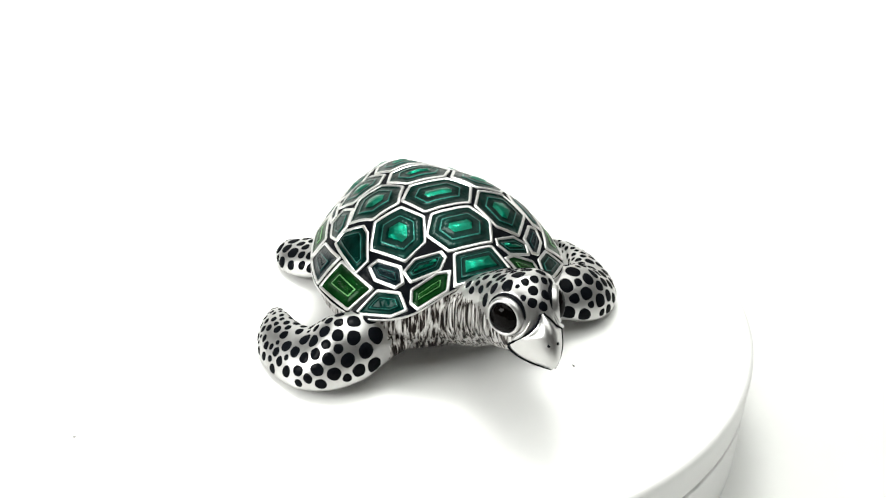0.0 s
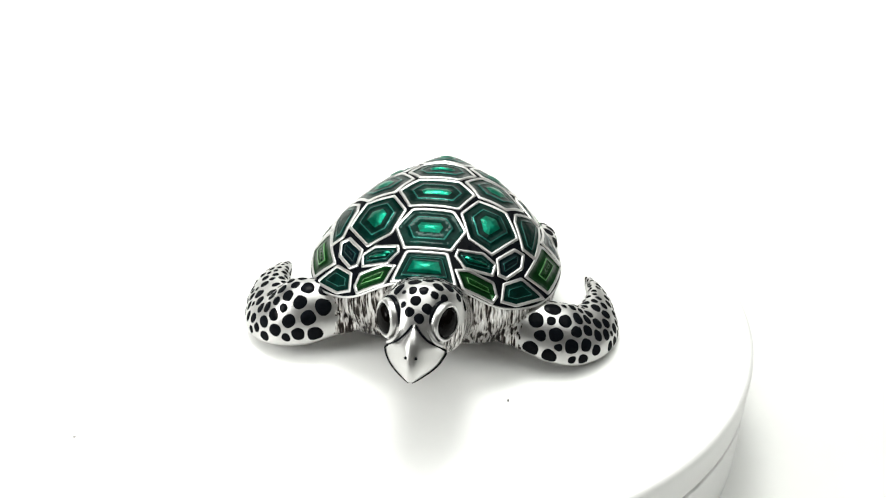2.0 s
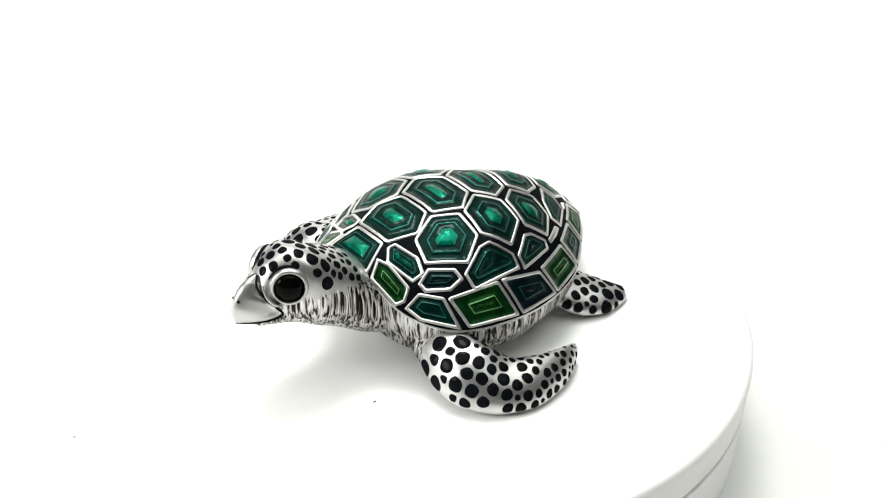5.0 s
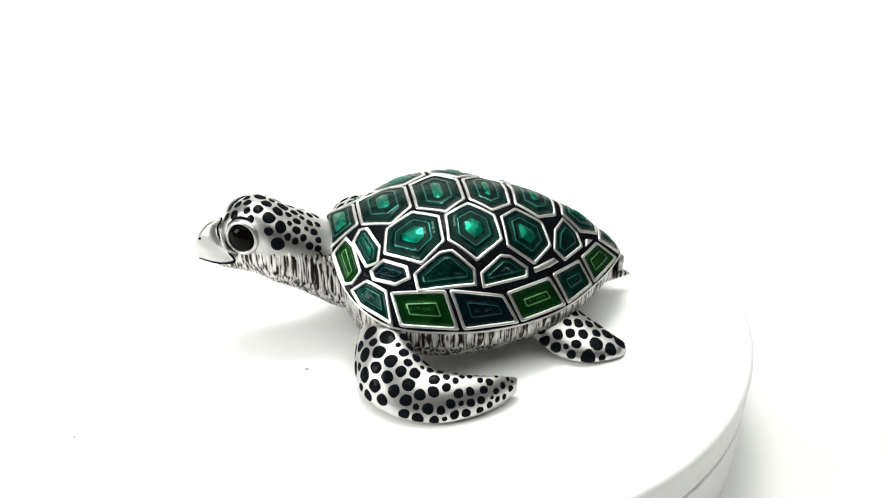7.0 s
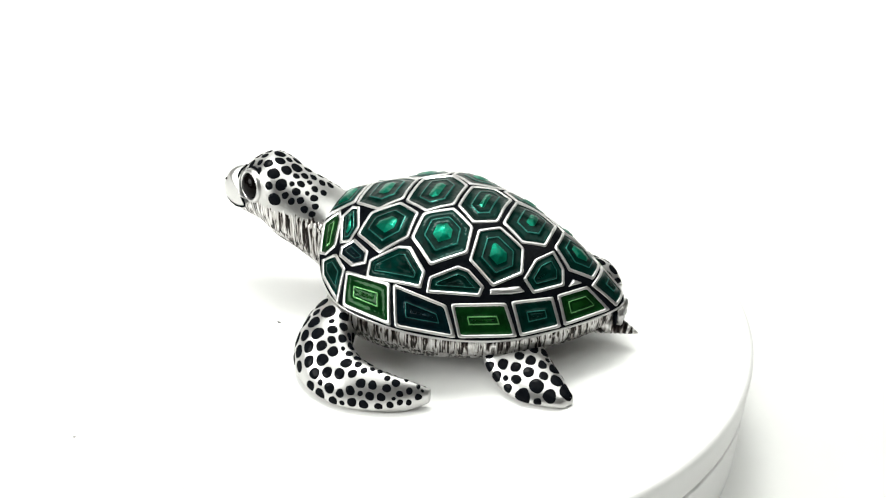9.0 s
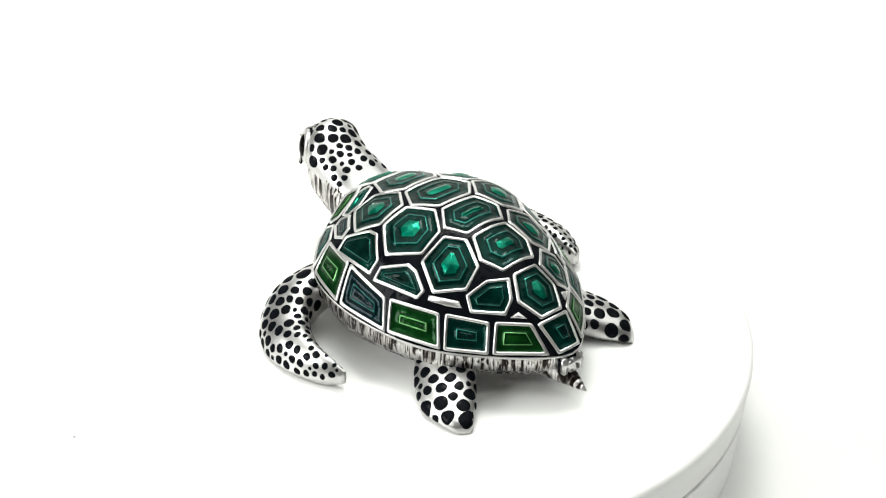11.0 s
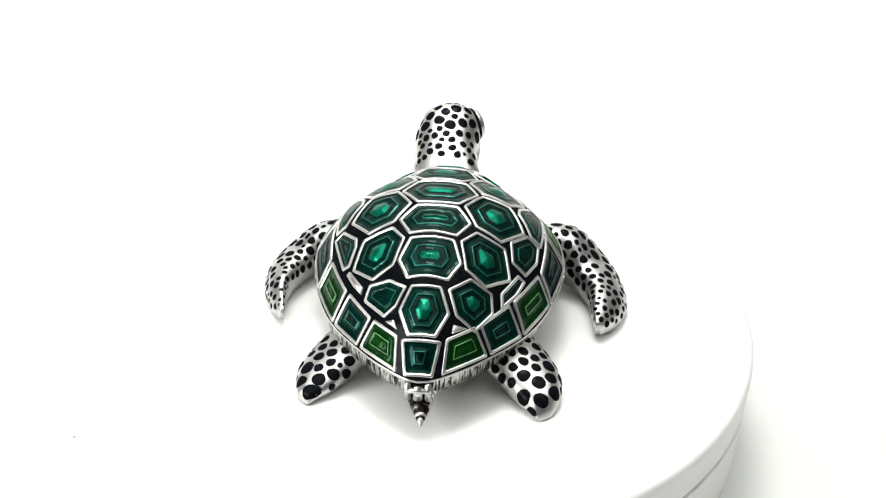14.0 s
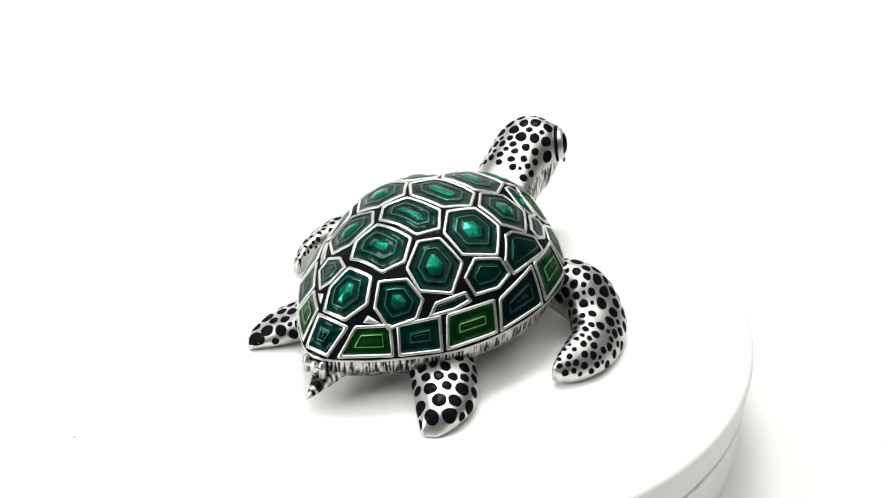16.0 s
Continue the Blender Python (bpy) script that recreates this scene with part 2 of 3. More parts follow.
# the large side scutes
both("gem", [(16.8, 11.2), (9.0, 8.2), (2.3, 12.4), (2.2, 20.3), (8.9, 24.2), (18.2, 17.6)])
both("gem", [(0.0, 12.5), (-7.2, 8.0), (-14.0, 11.9), (-14.9, 18.8), (-6.7, 24.9), (0.4, 20.3)])
both("gem", [(-16.5, 12.0), (-21.4, 8.2), (-28.8, 10.2), (-30.2, 15.6), (-24.1, 21.9), (-16.8, 19.9)])
scute("plain", [(-33.2, 10.6), (-36.6, 6.0), (-40.2, 8.0), (-41.2, 10.9), (-34.6, 17.0), (-31.8, 16.0)])
scute("gem", [(-36.4, -6.4), (-31.0, -11.6), (-31.2, -17.2), (-35.2, -17.9), (-41.6, -13.6), (-41.2, -8.8)])
# the small scutes between them and the edge
both("gem", [(22.3, 8.6), (19.6, 15.2), (20.6, 18.8), (23.6, 18.2), (26.4, 10.8), (24.2, 8.2)])
both("ink", [(22.4, 20.2), (18.9, 19.4), (13.2, 23.8), (12.8, 26.2), (16.6, 26.0), (22.0, 22.2)], 1.0)
both("plain", [(10.8, 26.2), (3.4, 23.3), (0.2, 23.3), (-5.3, 27.2), (-5.2, 29.9), (10.4, 29.6)])
scute("plain", [(-7.8, 27.6), (-14.0, 23.0), (-16.8, 22.6), (-21.4, 23.8), (-21.0, 25.4), (-8.0, 29.9)])
scute("plain", [(-13.0, -21.8), (-6.8, -26.0), (-6.8, -29.2), (-12.0, -29.0), (-18.6, -26.2), (-18.4, -22.6)])
scute("ink", [(-21.2, -24.3), (-21.2, -25.8), (-26.0, -24.1), (-31.6, -20.6), (-29.0, -20.3)], 1.0)
scute("silver", [(-23.6, 23.1), (-30.7, 18.4), (-32.4, 18.6), (-29.0, 21.2), (-24.0, 24.0)])
scute("silver", [(-43.6, -8.0), (-42.4, -11.8), (-45.6, -7.8)])
scute("silver", [(-43.4, 8.0), (-42.8, 10.4), (-46.0, 6.8)])
# the scutes along the edge
both("grass", [(28.4, 8.8), (26.8, 11.6), (25.6, 18.6), (28.0, 19.8), (31.0, 19.4), (34.0, 11.6)])
both("plain", [(28.0, 21.6), (24.0, 21.8), (19.4, 26.4), (19.2, 33.0), (27.4, 26.4)])
both("grass", [(17.6, 27.6), (3.6, 31.2), (1.2, 38.0), (17.0, 36.0)])
both("ink", [(1.4, 31.4), (-13.0, 30.8), (-16.8, 34.4), (-1.2, 38.0)])
both("grass", [(-15.2, 29.8), (-28.2, 23.8), (-32.8, 27.4), (-18.8, 34.0)])
both("plain", [(-30.4, 22.2), (-39.4, 15.4), (-43.8, 19.0), (-34.8, 26.4)])
both("grass", [(-41.2, 13.6), (-47.4, 6.9), (-54.2, 6.6), (-45.4, 17.4)])


def make_body():
    """The cast tray under the lid."""
    n = 96
    levels = ((0.955, 2.2, 0.0), (0.965, -1.0, 0.0), (0.955, -3.5, 0.1), (0.93, 0, 0.55), (0.89, 0, 0.85), (0.80, 0, 1.0))
    bm = bmesh.new()
    loops = []
    for scale, off, down in levels:
        ring = []
        for i in range(n):
            a = 2 * math.pi * i / n
            deg = abs(math.degrees(math.atan2(math.sin(a), math.cos(a))))
            r, rim = eased(deg, REACH) * scale, eased(deg, RIM_Z)
            x, y = APEX_X + r * math.cos(a), r * math.sin(a)
            ring.append(bm.verts.new((x, y, (rim - 1.5 + off) * (1 - down) + 5.6 * down)))
        loops.append(ring)
    for a, b in zip(loops, loops[1:]):
        bridge(bm, a, b)
    bm.faces.new(loops[0])
    bm.faces.new(loops[-1])
    return part("body", bm, SKIN, box, "wrinkled antiqued silver tray under the lid")


make_body()

# head: x, middle height, half width, half height
HEAD = [(20, 15.5, 19.0, 9.5), (27, 18.0, 15.0, 11.5), (33, 20.8, 12.3, 12.4), (38.5, 24.6, 11.0, 12.4), (44, 28.0, 10.4, 12.1), (49.8, 31.1, 10.7, 12.3),
        (54.2, 32.6, 9.2, 11.7), (58.6, 32.0, 6.9, 10.2), (61.8, 30.8, 5.4, 8.4), (64.4, 28.6, 3.9, 5.6), (66.0, 27.4, 1.6, 2.6)]


def head_point(u, v):
    x, zc, hw, hh = catmull(HEAD, u)
    a = 2 * math.pi * v
    c, s = math.cos(a), math.sin(a)
    k = 0.86
    bend = 2.2 * min(1.0, max(0.0, (x - 30) / 14)) - 1.3 * min(1.0, max(0.0, (x - 48) / 9))
    return Vector((x, bend + hw * math.copysign(abs(c) ** k, c), zc + hh * math.copysign(abs(s) ** k, s)))


head = part("head", loft(head_point, 150, 120), [SKIN, SILVER], box, "wrinkled silver head and neck with a smooth spotted crown")
for poly in head.data.polygons:
    c = poly.center / MM
    # the crown is smooth above a line that falls from the eye to the nape
    if c.z > 32.3 + (0.14 if c.x < 52 else -0.10) * (c.x - 52) + 0.9 * math.sin(3.1 * c.x) * math.sin(1.7 * c.x + 0.6):
        poly.material_index = 1

# beak, right half: its ridge from brow to tip, and its edge from brow past the eye to the mouth's corner and on to the tip
NOSE_Y = 0.9
RIDGE = [(63.4, 0, 38.5), (66.4, 0, 37.4), (68.9, 0, 35.2), (70.6, 0, 32.2), (71.2, 0, 29.2), (70.6, 0, 26.6)]
EDGE = [(63.2, 0.3, 38.3), (64.6, 2.1, 36.4), (63.9, 4.0, 33.9), (62.3, 6.3, 31.6), (60.3, 7.7, 29.0), (63.2, 6.5, 27.6), (66.2, 4.5, 27.0), (68.9, 2.1, 26.6), (70.5, 0.4, 26.4)]


def beak_point(u, v):
    """u from the brow down to the tip, v from the right edge over the ridge to the left edge, and back inside the head."""
    ridge, edge = Vector(catmull(RIDGE, u)), Vector(catmull(EDGE, u))
    if v <= 0.8:
        w = abs(v - 0.4) / 0.4
        side = 1 if v > 0.4 else -1
        bulge = w * (1 - w) * (1 - 0.75 * u) * u * 4
        q = ridge.lerp(edge, w ** 1.35) + Vector((0.7, 1.0, 0.2)) * bulge
        q.y += 0.8 * math.sin(math.pi * min(1.0, w * 1.2) ** 0.6) * math.sin(math.pi * min(1.0, u * 1.05))
        if u > 0.55:
            q.z -= 0.5 * math.sin(math.pi * w) * (u - 0.55)
    else:
        w = 1 - (v - 0.8) / 0.1
        side = 1 if w > 0 else -1
        q = Vector((edge.x - 3.0 * min(1.0, u * 3) * (1 - 0.5 * u), edge.y * abs(w) * 0.6, edge.z + 0.4))
    return Vector((q.x, NOSE_Y + side * max(0.0, q.y), q.z))


beak = part("beak", loft(beak_point, 44, 60), SILVER_BEAK, head, "smooth polished silver beak")


def line_tube(path, r):
    """A thin tube along path(u)."""
    def point(u, v):
        p, way = path(u), (path(min(u + 0.01, 1)) - path(max(u - 0.01, 0))).normalized()
        e1 = way.cross(Vector((0.3, 0.2, 1))).normalized()
        e2 = way.cross(e1)
        a = 2 * math.pi * v
        return p + (e1 * math.cos(a) + e2 * math.sin(a)) * r(u)
    return loft(point, 48, 8)


for sy in (1, -1):
    def edge_path(u):
        x, y, z = catmull(EDGE, u)
        return Vector((x - 0.30 * (1 - u), NOSE_Y + sy * (y + 0.12), z + (0.1 if u < 0.4 else -0.2)))
    part("beak_groove", line_tube(edge_path, lambda u: 0.30 if u < 0.5 else 0.30 - 0.34 * (u - 0.5)), BLACK, head, "black patina line round the beak and mouth")

    def brow_path(u):
        x, y, z = catmull([(59.6, 6.6, 30.6), (61.8, 6.9, 31.9), (63.2, 5.0, 34.2), (63.2, 3.4, 37.0)], u)
        return Vector((x, NOSE_Y + sy * y, z))
    part("brow_fold", line_tube(brow_path, lambda u: 0.15 + 0.35 * math.sin(math.pi * u)), SILVER, head, "raised silver fold between eye and beak")
    bm = bmesh.new()
    bmesh.ops.create_icosphere(bm, subdivisions=2, radius=0.42)
    bmesh.ops.translate(bm, verts=bm.verts, vec=next(q for q in (beak_point(0.52, 0.4 + sy * k / 200) for k in range(70)) if abs(q.y - NOSE_Y) > 1.25))
    part("nostril", bm, BLACK, head, "black nostril pit")


def turned_to(normal, along):
    """Rotation whose z is normal and whose x runs close to along."""
    z = Vector(normal).normalized()
    x = (Vector(along) - z * Vector(along).dot(z)).normalized()
    y = z.cross(x)
    return Matrix((x, y, z)).transposed().to_4x4()


for sy in (1, -1):
    m = Matrix.Translation((57.2, 0.7 + sy * 7.1, 36.0)) @ turned_to((0.50, sy * 0.85, 0.14), (0, 0, 1))
    bm = lathe([(3.6, -2.5), (3.95, 0.6), (3.8, 1.3), (3.0, 2.1), (1.6, 2.6), (0, 2.75)], 40)
    bm.transform(m)
    part("eye", bm, EYE_BLACK, head, "glossy black enamel eye")
    bm = lathe([(5.35, -3.0), (5.3, 0.2), (5.1, 0.95), (4.7, 1.4), (4.3, 1.45), (4.05, 1.15), (3.92, 0.5), (3.9, -1.5)], 48)
    bm.transform(m)
    part("eye_ring", bm, SILVER_BEAK, head, "raised silver ring round the eye")
    bm = lathe([(5.85, -3.2), (5.8, -0.45), (5.6, -0.2), (5.35, -0.3), (5.2, -2.0)], 48)
    bm.transform(m)
    part("eye_groove", bm, BLACK, head, "black patina groove round the eye")
    bm = lathe([(6.5, -5.0), (6.45, -3.2), (6.3, -2.0), (6.05, -1.35), (5.85, -1.25), (5.75, -2.4)], 48)
    bm.transform(m)
    part("brow", bm, SILVER, head, "smooth silver brow round the eye")

# ---------------------------------------------------------------- flippers
# outer edge, inner edge (x, y, z), rise of the back over the line between the edges
FRONT_LEFT = [(25, 16, 10, 12, 20, 14, 5.5), (28.0, 26.5, 8.2, 13, 29, 11.5, 7.6), (29.4, 35, 5.4, 12.5, 35.8, 9.5, 9.2), (27.8, 43.8, 3.8, 10.8, 39.8, 8.0, 9.0), (20.8, 51.6, 2.8, 7, 42.3, 7.0, 6.2), (10, 55.4, 1.6, 2, 44.6, 7.0, 5.6), (-1, 54.2, 2.0, -4, 46.0, 7.0, 4.4), (-9, 50.8, 3.0, -9.5, 45.8, 6.6, 3.0), (-14.4, 46.8, 4.6, -14.6, 45.0, 5.6, 0.7)]
FRONT_RIGHT = [(25, 16, 10, 12, 20, 14, 5.5), (27.5, 26.5, 8.2, 13, 29, 12.0, 8.4), (30.6, 35, 6.2, 13.0, 35.5, 10.4, 11.4), (30.0, 44.8, 4.6, 11.6, 39.8, 9.4, 11.2), (23.5, 53.4, 3.0, 8, 42.8, 7.6, 7.2), (11.5, 57.8, 1.8, 4.5, 45.2, 7.4, 6.2), (1.5, 58.0, 2.2, -1.5, 46.6, 7.4, 5.0), (-6.0, 55.0, 3.0, -6.6, 47.2, 6.8, 3.4), (-11.0, 50.8, 4.6, -11.2, 48.4, 5.8, 0.8)]
REAR_LEFT = [(-17, 20, 11, -33, 9, 11, 4.0), (-23, 27, 7.0, -37, 15.5, 8.0, 4.2), (-29.5, 32.5, 3.2, -41, 19.8, 5.6, 4.6), (-37, 35.8, 1.8, -46, 24, 3.2, 4.0), (-44, 35.4, 1.5, -49.5, 28, 2.2, 2.6), (-48.0, 34.4, 1.4, -51.0, 29.6, 1.8, 1.5), (-49.8, 33.2, 0.9, -51.3, 30.8, 0.9, 0.2)]
REAR_RIGHT = [(-16, 20, 11, -33, 9, 11, 4.0), (-21.5, 27.5, 8.0, -36.5, 15.5, 8.0, 5.4), (-27.5, 34.4, 4.4, -40.2, 20.8, 5.6, 5.8), (-35.5, 38.6, 2.8, -45.4, 26.0, 3.2, 5.4), (-43.5, 38.6, 2.4, -49.0, 30.2, 2.2, 3.8), (-47.5, 37.2, 1.4, -50.6, 32.0, 1.8, 1.5), (-49.3, 35.9, 0.9, -50.9, 33.3, 0.9, 0.2)]


def flipper_point(rows, side):
    def point(u, v):
        ox, oy, oz, ix, iy, iz, rise = catmull(rows, u)
        a = 2 * math.pi * v
        c, s = math.cos(a), math.sin(a)
        f = 0.5 - 0.5 * math.copysign(abs(c) ** 0.9, c)
        edge = oz + (iz - oz) * f
        sole = max(0.25, min(oz, iz) - 2.6)
        z = edge + rise * s if s > 0 else edge - (edge - sole) * min(1.0, -s * 1.4)
        return Vector((ox + (ix - ox) * f, side * (oy + (iy - oy) * f), max(z, 0.2)))
    return point


def spots(parent, point, sizes, allowed, seed, gap=0.42, tries=3000):
    """Black enamel spots packed over a lofted skin like pebbles; sizes(u, v) is the radius wanted there in mm."""
    rng = random.Random(seed)
    placed = []
    for k in range(tries):
        u, v = rng.random(), rng.random()
        if not allowed(u, v):
            continue
        shrink = 1.0 if k < tries * 0.3 else 0.85 if k < tries * 0.6 else 0.68 if k < tries * 0.85 else 0.55
        r = sizes(u, v) * shrink * rng.uniform(0.9, 1.1)
        p = point(u, v)
        if all((p - q[2]).length > (r + q[3] + gap) * 0.88 for q in placed):
            placed.append([u, v, p, r])

    def tangents(u, v):
        return (point(min(u + 0.01, 1), v) - point(max(u - 0.01, 0), v)) / 0.02, (point(u, v + 0.01) - point(u, v - 0.01)) / 0.02

    def on_skin(w, pu, pv):
        """Steps along u and v that make the short way w on the skin."""
        g11, g12, g22 = pu.dot(pu), pu.dot(pv), pv.dot(pv)
        det = max(g11 * g22 - g12 * g12, 1e-3)
        b1, b2 = w.dot(pu), w.dot(pv)
        return (b1 * g22 - b2 * g12) / det, (b2 * g11 - b1 * g12) / det

    for _ in range(14):
        for q in placed:
            push = Vector()
            for o in placed:
                d = q[2] - o[2]
                far = d.length
                want = (q[3] + o[3]) * 1.04 + gap
                if 0 < far < want:
                    push += d / far * (want - far) * 0.3
            if push.length > 0.02:
                du, dv = on_skin(push, *tangents(q[0], q[1]))
                if allowed(q[0] + du, q[1] + dv):
                    q[0], q[1] = q[0] + du, q[1] + dv
                    q[2] = point(q[0], q[1])
    for u, v, p, r in placed:
        pu, pv = tangents(u, v)
        nor = pu.cross(pv).normalized()
        middle = sum((point(u, w / 8) for w in range(8)), Vector()) / 8
        if nor.dot(p - middle) < 0:
            nor = -nor
        e1 = pu.normalized()
        e2 = nor.cross(e1)
        near = []
        for _, _, q, s in placed:
            d = q - p
            if 0 < d.length < (r + s) * 2 + gap:
                near.append((math.atan2(d.dot(e2), d.dot(e1)), max(0.3, (d.length - gap) * r / (r + s))))
        twist = rng.uniform(0, 6.28)
        n = 18
        bm = bmesh.new()
        prev = None
        for rho, lift in ((1.05, -0.16), (1.0, 0.0), (0.9, 0.06), (0.45, 0.11)):
            ring = []
            for i in range(n):
                a = 2 * math.pi * i / n
                # the free radius, squeezed where a neighbour stands close
                lim = (1 / (r * (1.12 + 0.07 * math.sin(2 * a + twist)))) ** 7
                for b, room in near:
                    c = math.cos(a - b)
                    if c > 0.1:
                        lim += (c / room) ** 7
                w = (e1 * math.cos(a) + e2 * math.sin(a)) * (lim ** (-1 / 7) * rho)
                du, dv = on_skin(w, pu, pv)
                ring.append(bm.verts.new(point(min(max(u + du, 0), 1), v + dv) + nor * lift))
            if prev:
                bridge(bm, prev, ring)
            prev = ring
        tip = bm.verts.new(p + nor * 0.13)
        for i in range(n):
            bm.faces.new((prev[i], prev[(i + 1) % n], tip))
        part("spot", bm, BLACK, parent)


for side in (1, -1):
    fp = flipper_point(FRONT_LEFT if side > 0 else FRONT_RIGHT, side)
    flip = part("front_flipper", loft(fp, 110, 64), [SILVER, SKIN], box, "silver front flipper with black enamel spots, swept back")
    for poly in flip.data.polygons:
        c = poly.center / MM
        poly.material_index = 1 if abs(c.y) < 29.5 - 0.10 * c.x + 0.9 * math.sin(2.3 * c.x) * math.sin(1.1 * c.z) else 0
    spots(flip, fp, lambda u, v: max(0.9, 2.75 - 2.1 * u) * (1.0 if v < 0.28 else 0.7), lambda u, v: 0.17 < u < 0.96 and 0.02 < v < 0.5, 5 + side, 0.55)
    rp = flipper_point(REAR_LEFT if side > 0 else REAR_RIGHT, side)
    flip = part("rear_flipper", loft(rp, 40, 36), [SILVER, SKIN], box, "short paddle-shaped silver rear flipper with black spots")
    for poly in flip.data.polygons:
        c = poly.center / MM
        poly.material_index = 1 if abs(c.y) < 6 - 0.5 * c.x and c.x > -36 and abs(c.y) < 23 else 0
    spots(flip, rp, lambda u, v: 2.05 if u > 0.45 else 1.45, lambda u, v: 0.21 < u < 0.76 and 0.03 < v < 0.48, 11 + side, 0.55)

spots(head, head_point, lambda u, v: 1.75 if 0.42 < u < 0.60 else 1.2,
      lambda u, v: 0.25 < u < 0.63 and 0.055 < v < 0.445 and not (u > 0.51 and (v < 0.13 or v > 0.37)) and not (u < 0.42 and (v < 0.10 or v > 0.40)), 21, 0.5, 4000)
spots(head, head_point, lambda u, v: 1.25, lambda u, v: 0.67 < u < 0.79 and 0.18 < v < 0.32, 23, 0.4, 2000)


# ---------------------------------------------------------------- tail and hinge
def tail_point(u, v):
    x = -49 - 13.2 * u
    r = (1 - u) ** 0.9 * 6.0 + 0.25 + 0.30 * math.sin(u * 62) * (1 - u)
    a = 2 * math.pi * v
    return Vector((x, -0.3 - 1.6 * u + r * 0.85 * math.cos(a), 9.5 - 4.2 * u + r * 0.8 * math.sin(a)))


part("tail", loft(tail_point, 60, 24), TAIL, box, "short pointed silver tail with ring grooves")
hinge = part("hinge", lathe([(0, -3.4), (0.8, -3.4), (0.8, 3.4), (0, 3.4)], 16), SILVER, box, "small silver hinge behind the shell")
hinge.matrix_basis = Matrix.Translation(Vector((-57.4, -0.6, 13.2)) * MM) @ pose(0, 0, 0, 90, 0, 0)
# black box backs the knuckles, so the two slots between them are dark
bm = bmesh.new()
bmesh.ops.create_cube(bm, size=1.0)
bmesh.ops.scale(bm, verts=bm.verts, vec=(1.6, 7.4, 5.4))
bmesh.ops.bevel(bm, geom=bm.edges[:], offset=0.4, segments=2, affect="EDGES")
bmesh.ops.translate(bm, verts=bm.verts, vec=(-56.0, -0.6, 12.4))
part("hinge_backing", bm, BLACK, box, "black backing behind the hinge, dark between the knuckles")
for off, wide, low in ((-2.75, 1.7, 0.0), (0.0, 2.5, -0.9), (2.75, 1.7, 0.0)):
    bm = bmesh.new()
    bmesh.ops.create_cube(bm, size=1.0)
    bmesh.ops.scale(bm, verts=bm.verts, vec=(2.2, wide, 5.4 + low))
    bmesh.ops.bevel(bm, geom=bm.edges[:], offset=0.35, segments=2, affect="EDGES")
    bmesh.ops.translate(bm, verts=bm.verts, vec=(-56.9, -0.6 + off, 12.6 + low / 2))
    part("hinge_knuckle", bm, SILVER, box, "silver hinge knuckle")

# ---------------------------------------------------------------- turntable
turntable = tagged(new("turntable"), "round white plastic display turntable with a rounded rim", "turntable")
turntable.location = (0, 0, -0.036)
platter = part("platter", lathe([(0, -12.7), (95.0, -12.7), (95.6, -12.5), (95.9, -11.9), (96.4, -3.2), (96.3, -1.4), (95.7, -0.4), (94.7, 0.0), (60, 0), (0, 0)], 160), PLATTER, turntable, "glossy white platter")
platter.location = (0, 0, 0.036)
part("base", lathe([(0, 0), (94.4, 0), (95.2, 0.8), (95.5, 3), (95.9, 21.5), (96.0, 22.2), (95.8, 22.6), (92, 22.6), (92, 23.4), (0, 23.4)], 160), BASE, turntable, "matt white base ring")


def speck(label, x, y, z, size):
    bm = bmesh.new()
    bmesh.ops.create_icosphere(bm, subdivisions=1, radius=size)
    bmesh.ops.scale(bm, verts=bm.verts, vec=(1.5, 0.8, 0.35))
    ob = tagged(part("dust_speck", bm, DUST), label, "dust")
    ob.location = (x, y, z)
    return ob


speck("tiny dark dust speck lying on the white paper", -0.1128, -0.021, -0.0359, 0.45)
lint = tagged(new("lint"), "tiny dark lint fibre lying on the white turntable", "lint")
bm = bmesh.new()
bmesh.ops.create_icosphere(bm, subdivisions=1, radius=0.4)
bmesh.ops.scale(bm, verts=bm.verts, vec=(1.8, 0.7, 0.4))
bmesh.ops.translate(bm, verts=bm.verts, vec=(42.4, 24.6, 0.12))
part("fibre", bm, DUST, lint)


# ---------------------------------------------------------------- the paper and the unseen room added round it
def slab(name, x0, x1, y0, y1, z0, z1, mat, label, category):
    bm = bmesh.new()
    bmesh.ops.create_cube(bm, size=1.0)
    bmesh.ops.scale(bm, verts=bm.verts, vec=((x1 - x0) * 1000, (y1 - y0) * 1000, (z1 - z0) * 1000))
    bmesh.ops.translate(bm, verts=bm.verts, vec=((x0 + x1) * 500, (y0 + y1) * 500, (z0 + z1) * 500))
    return tagged(part(name, bm, mat, None, "", False), label, category, kind="structure")


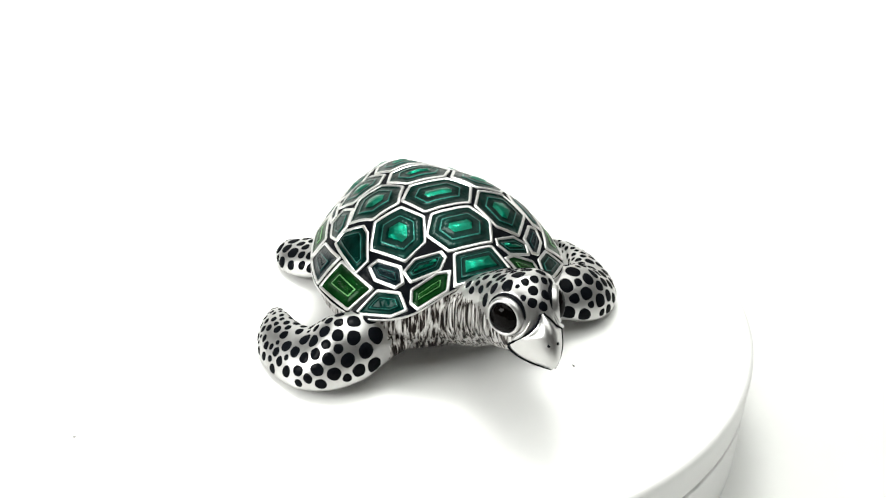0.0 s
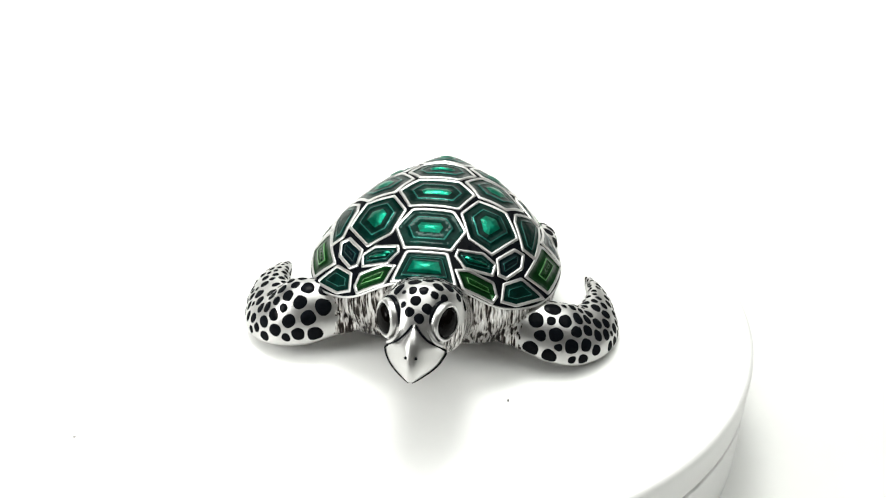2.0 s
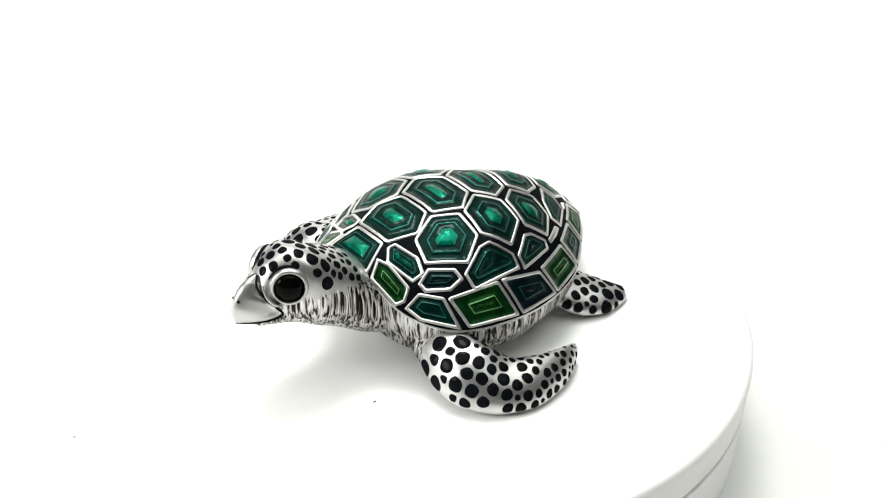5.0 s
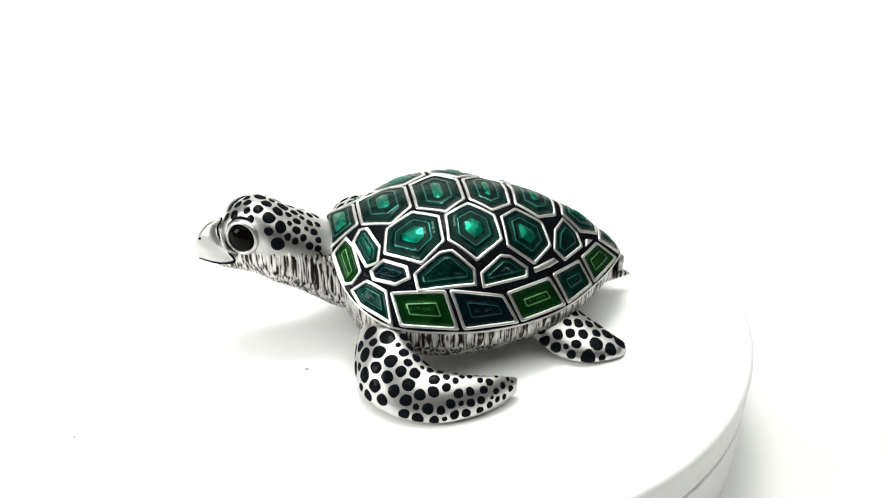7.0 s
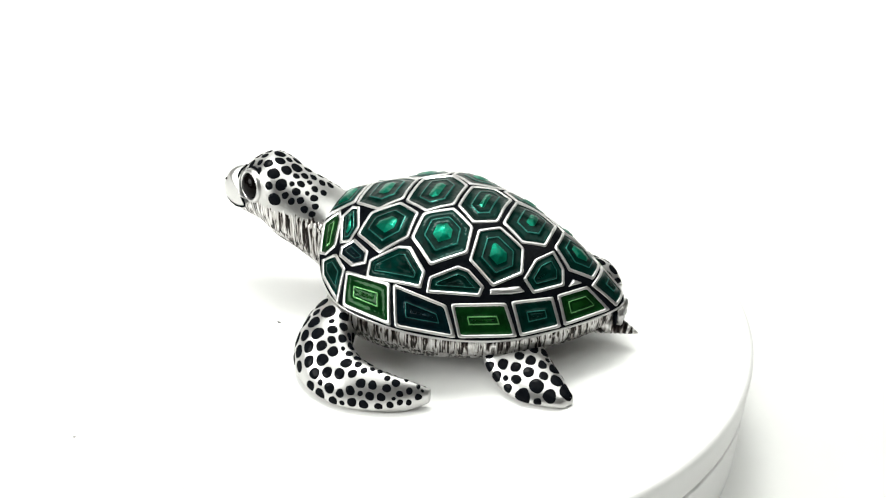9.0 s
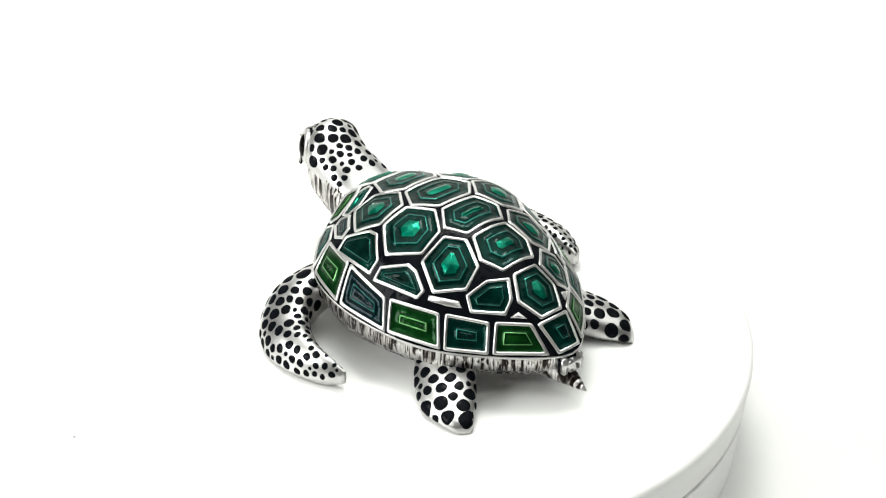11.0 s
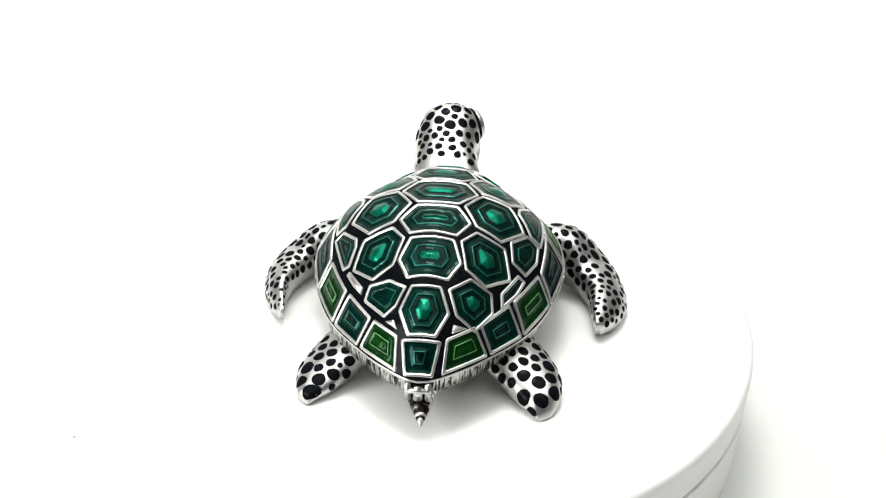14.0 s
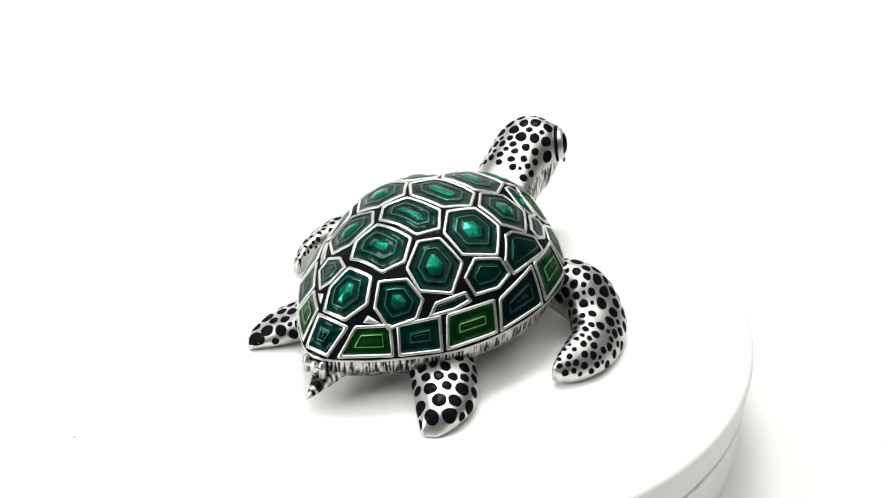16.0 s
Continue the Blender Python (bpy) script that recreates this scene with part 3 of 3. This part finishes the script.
def make_sweep():
    """White paper under the turntable; unseen front and curved back added to brighten reflections."""
    line = [(-1.15, -0.036), (0.45, -0.036)]
    for k in range(1, 17):
        a = math.pi / 2 * k / 16
        line.append((0.45 + 0.24 * math.sin(a), 0.204 - 0.24 * math.cos(a)))
    line.append((0.69, 0.45))
    bm = bmesh.new()
    rows = []
    for shift in (0.0, 0.003):
        rows.append([[bm.verts.new((x * 1000, (y + (shift if z > -0.03 else 0)) * 1000, (z - shift) * 1000)) for y, z in line] for x in (-0.75, 0.75)])
    for lay in rows:
        for k in range(len(line) - 1):
            bm.faces.new((lay[0][k], lay[1][k], lay[1][k + 1], lay[0][k + 1]))
    for e in (0, 1):
        for k in range(len(line) - 1):
            bm.faces.new((rows[0][e][k], rows[0][e][k + 1], rows[1][e][k + 1], rows[1][e][k]))
    for k in (0, -1):
        bm.faces.new((rows[0][0][k], rows[0][1][k], rows[1][1][k], rows[1][0][k]))
    return tagged(part("backdrop", bm, SWEEP), "seamless white paper under the turntable, unseen front and raised back added for reflections", "backdrop", kind="structure")


make_sweep()
# added slabs, never in view: they close the room and darken reflections
slab("floor", -1.2, 1.2, -1.2, 1.0, -0.06, -0.0405, ROOM_GREY, "unseen plain grey slab added under the paper", "table top")
slab("unseen_wall_west", -1.22, -1.2, -1.2, 1.0, -0.06, 1.2, ROOM_GREY, "unseen wall added to close the room, dark grey for the silver's reflections", "wall")
slab("unseen_wall_east", 1.2, 1.22, -1.2, 1.0, -0.06, 1.2, ROOM_GREY, "unseen wall added to close the room, dark grey for the silver's reflections", "wall")
slab("unseen_wall_north", -1.22, 1.22, 1.0, 1.02, -0.06, 1.2, ROOM_GREY, "unseen wall added to close the room, dark grey for the silver's reflections", "wall")
slab("unseen_wall_south", -1.22, 1.22, -1.22, -1.2, -0.06, 1.2, ROOM_GREY, "unseen wall added to close the room, dark grey for the silver's reflections", "wall")
slab("ceiling", -1.22, 1.22, -1.22, 1.02, 1.2, 1.22, ROOM_GREY, "unseen ceiling added to close the room, dark grey for reflections", "ceiling")


# ---------------------------------------------------------------- what moves
def motions():
    turn = [(0.0, 0.0), (2.0, -30.1), (4.5, -67.2), (7.0, -104.0), (9.0, -133.9), (11.5, -172.0), (13.5, -202.1), (16.0, -240.2)]
    walk(box, [(t, pose(0, 0, 0, 0, 0, -66.0 + a)) for t, a in turn])
    walk(lint, [(t, pose(0, 0, 0, 0, 0, -66.0 + a)) for t, a in turn])
    walk(platter, [(t, pose(0, 0, 0.036, 0, 0, a)) for t, a in turn])


motions()
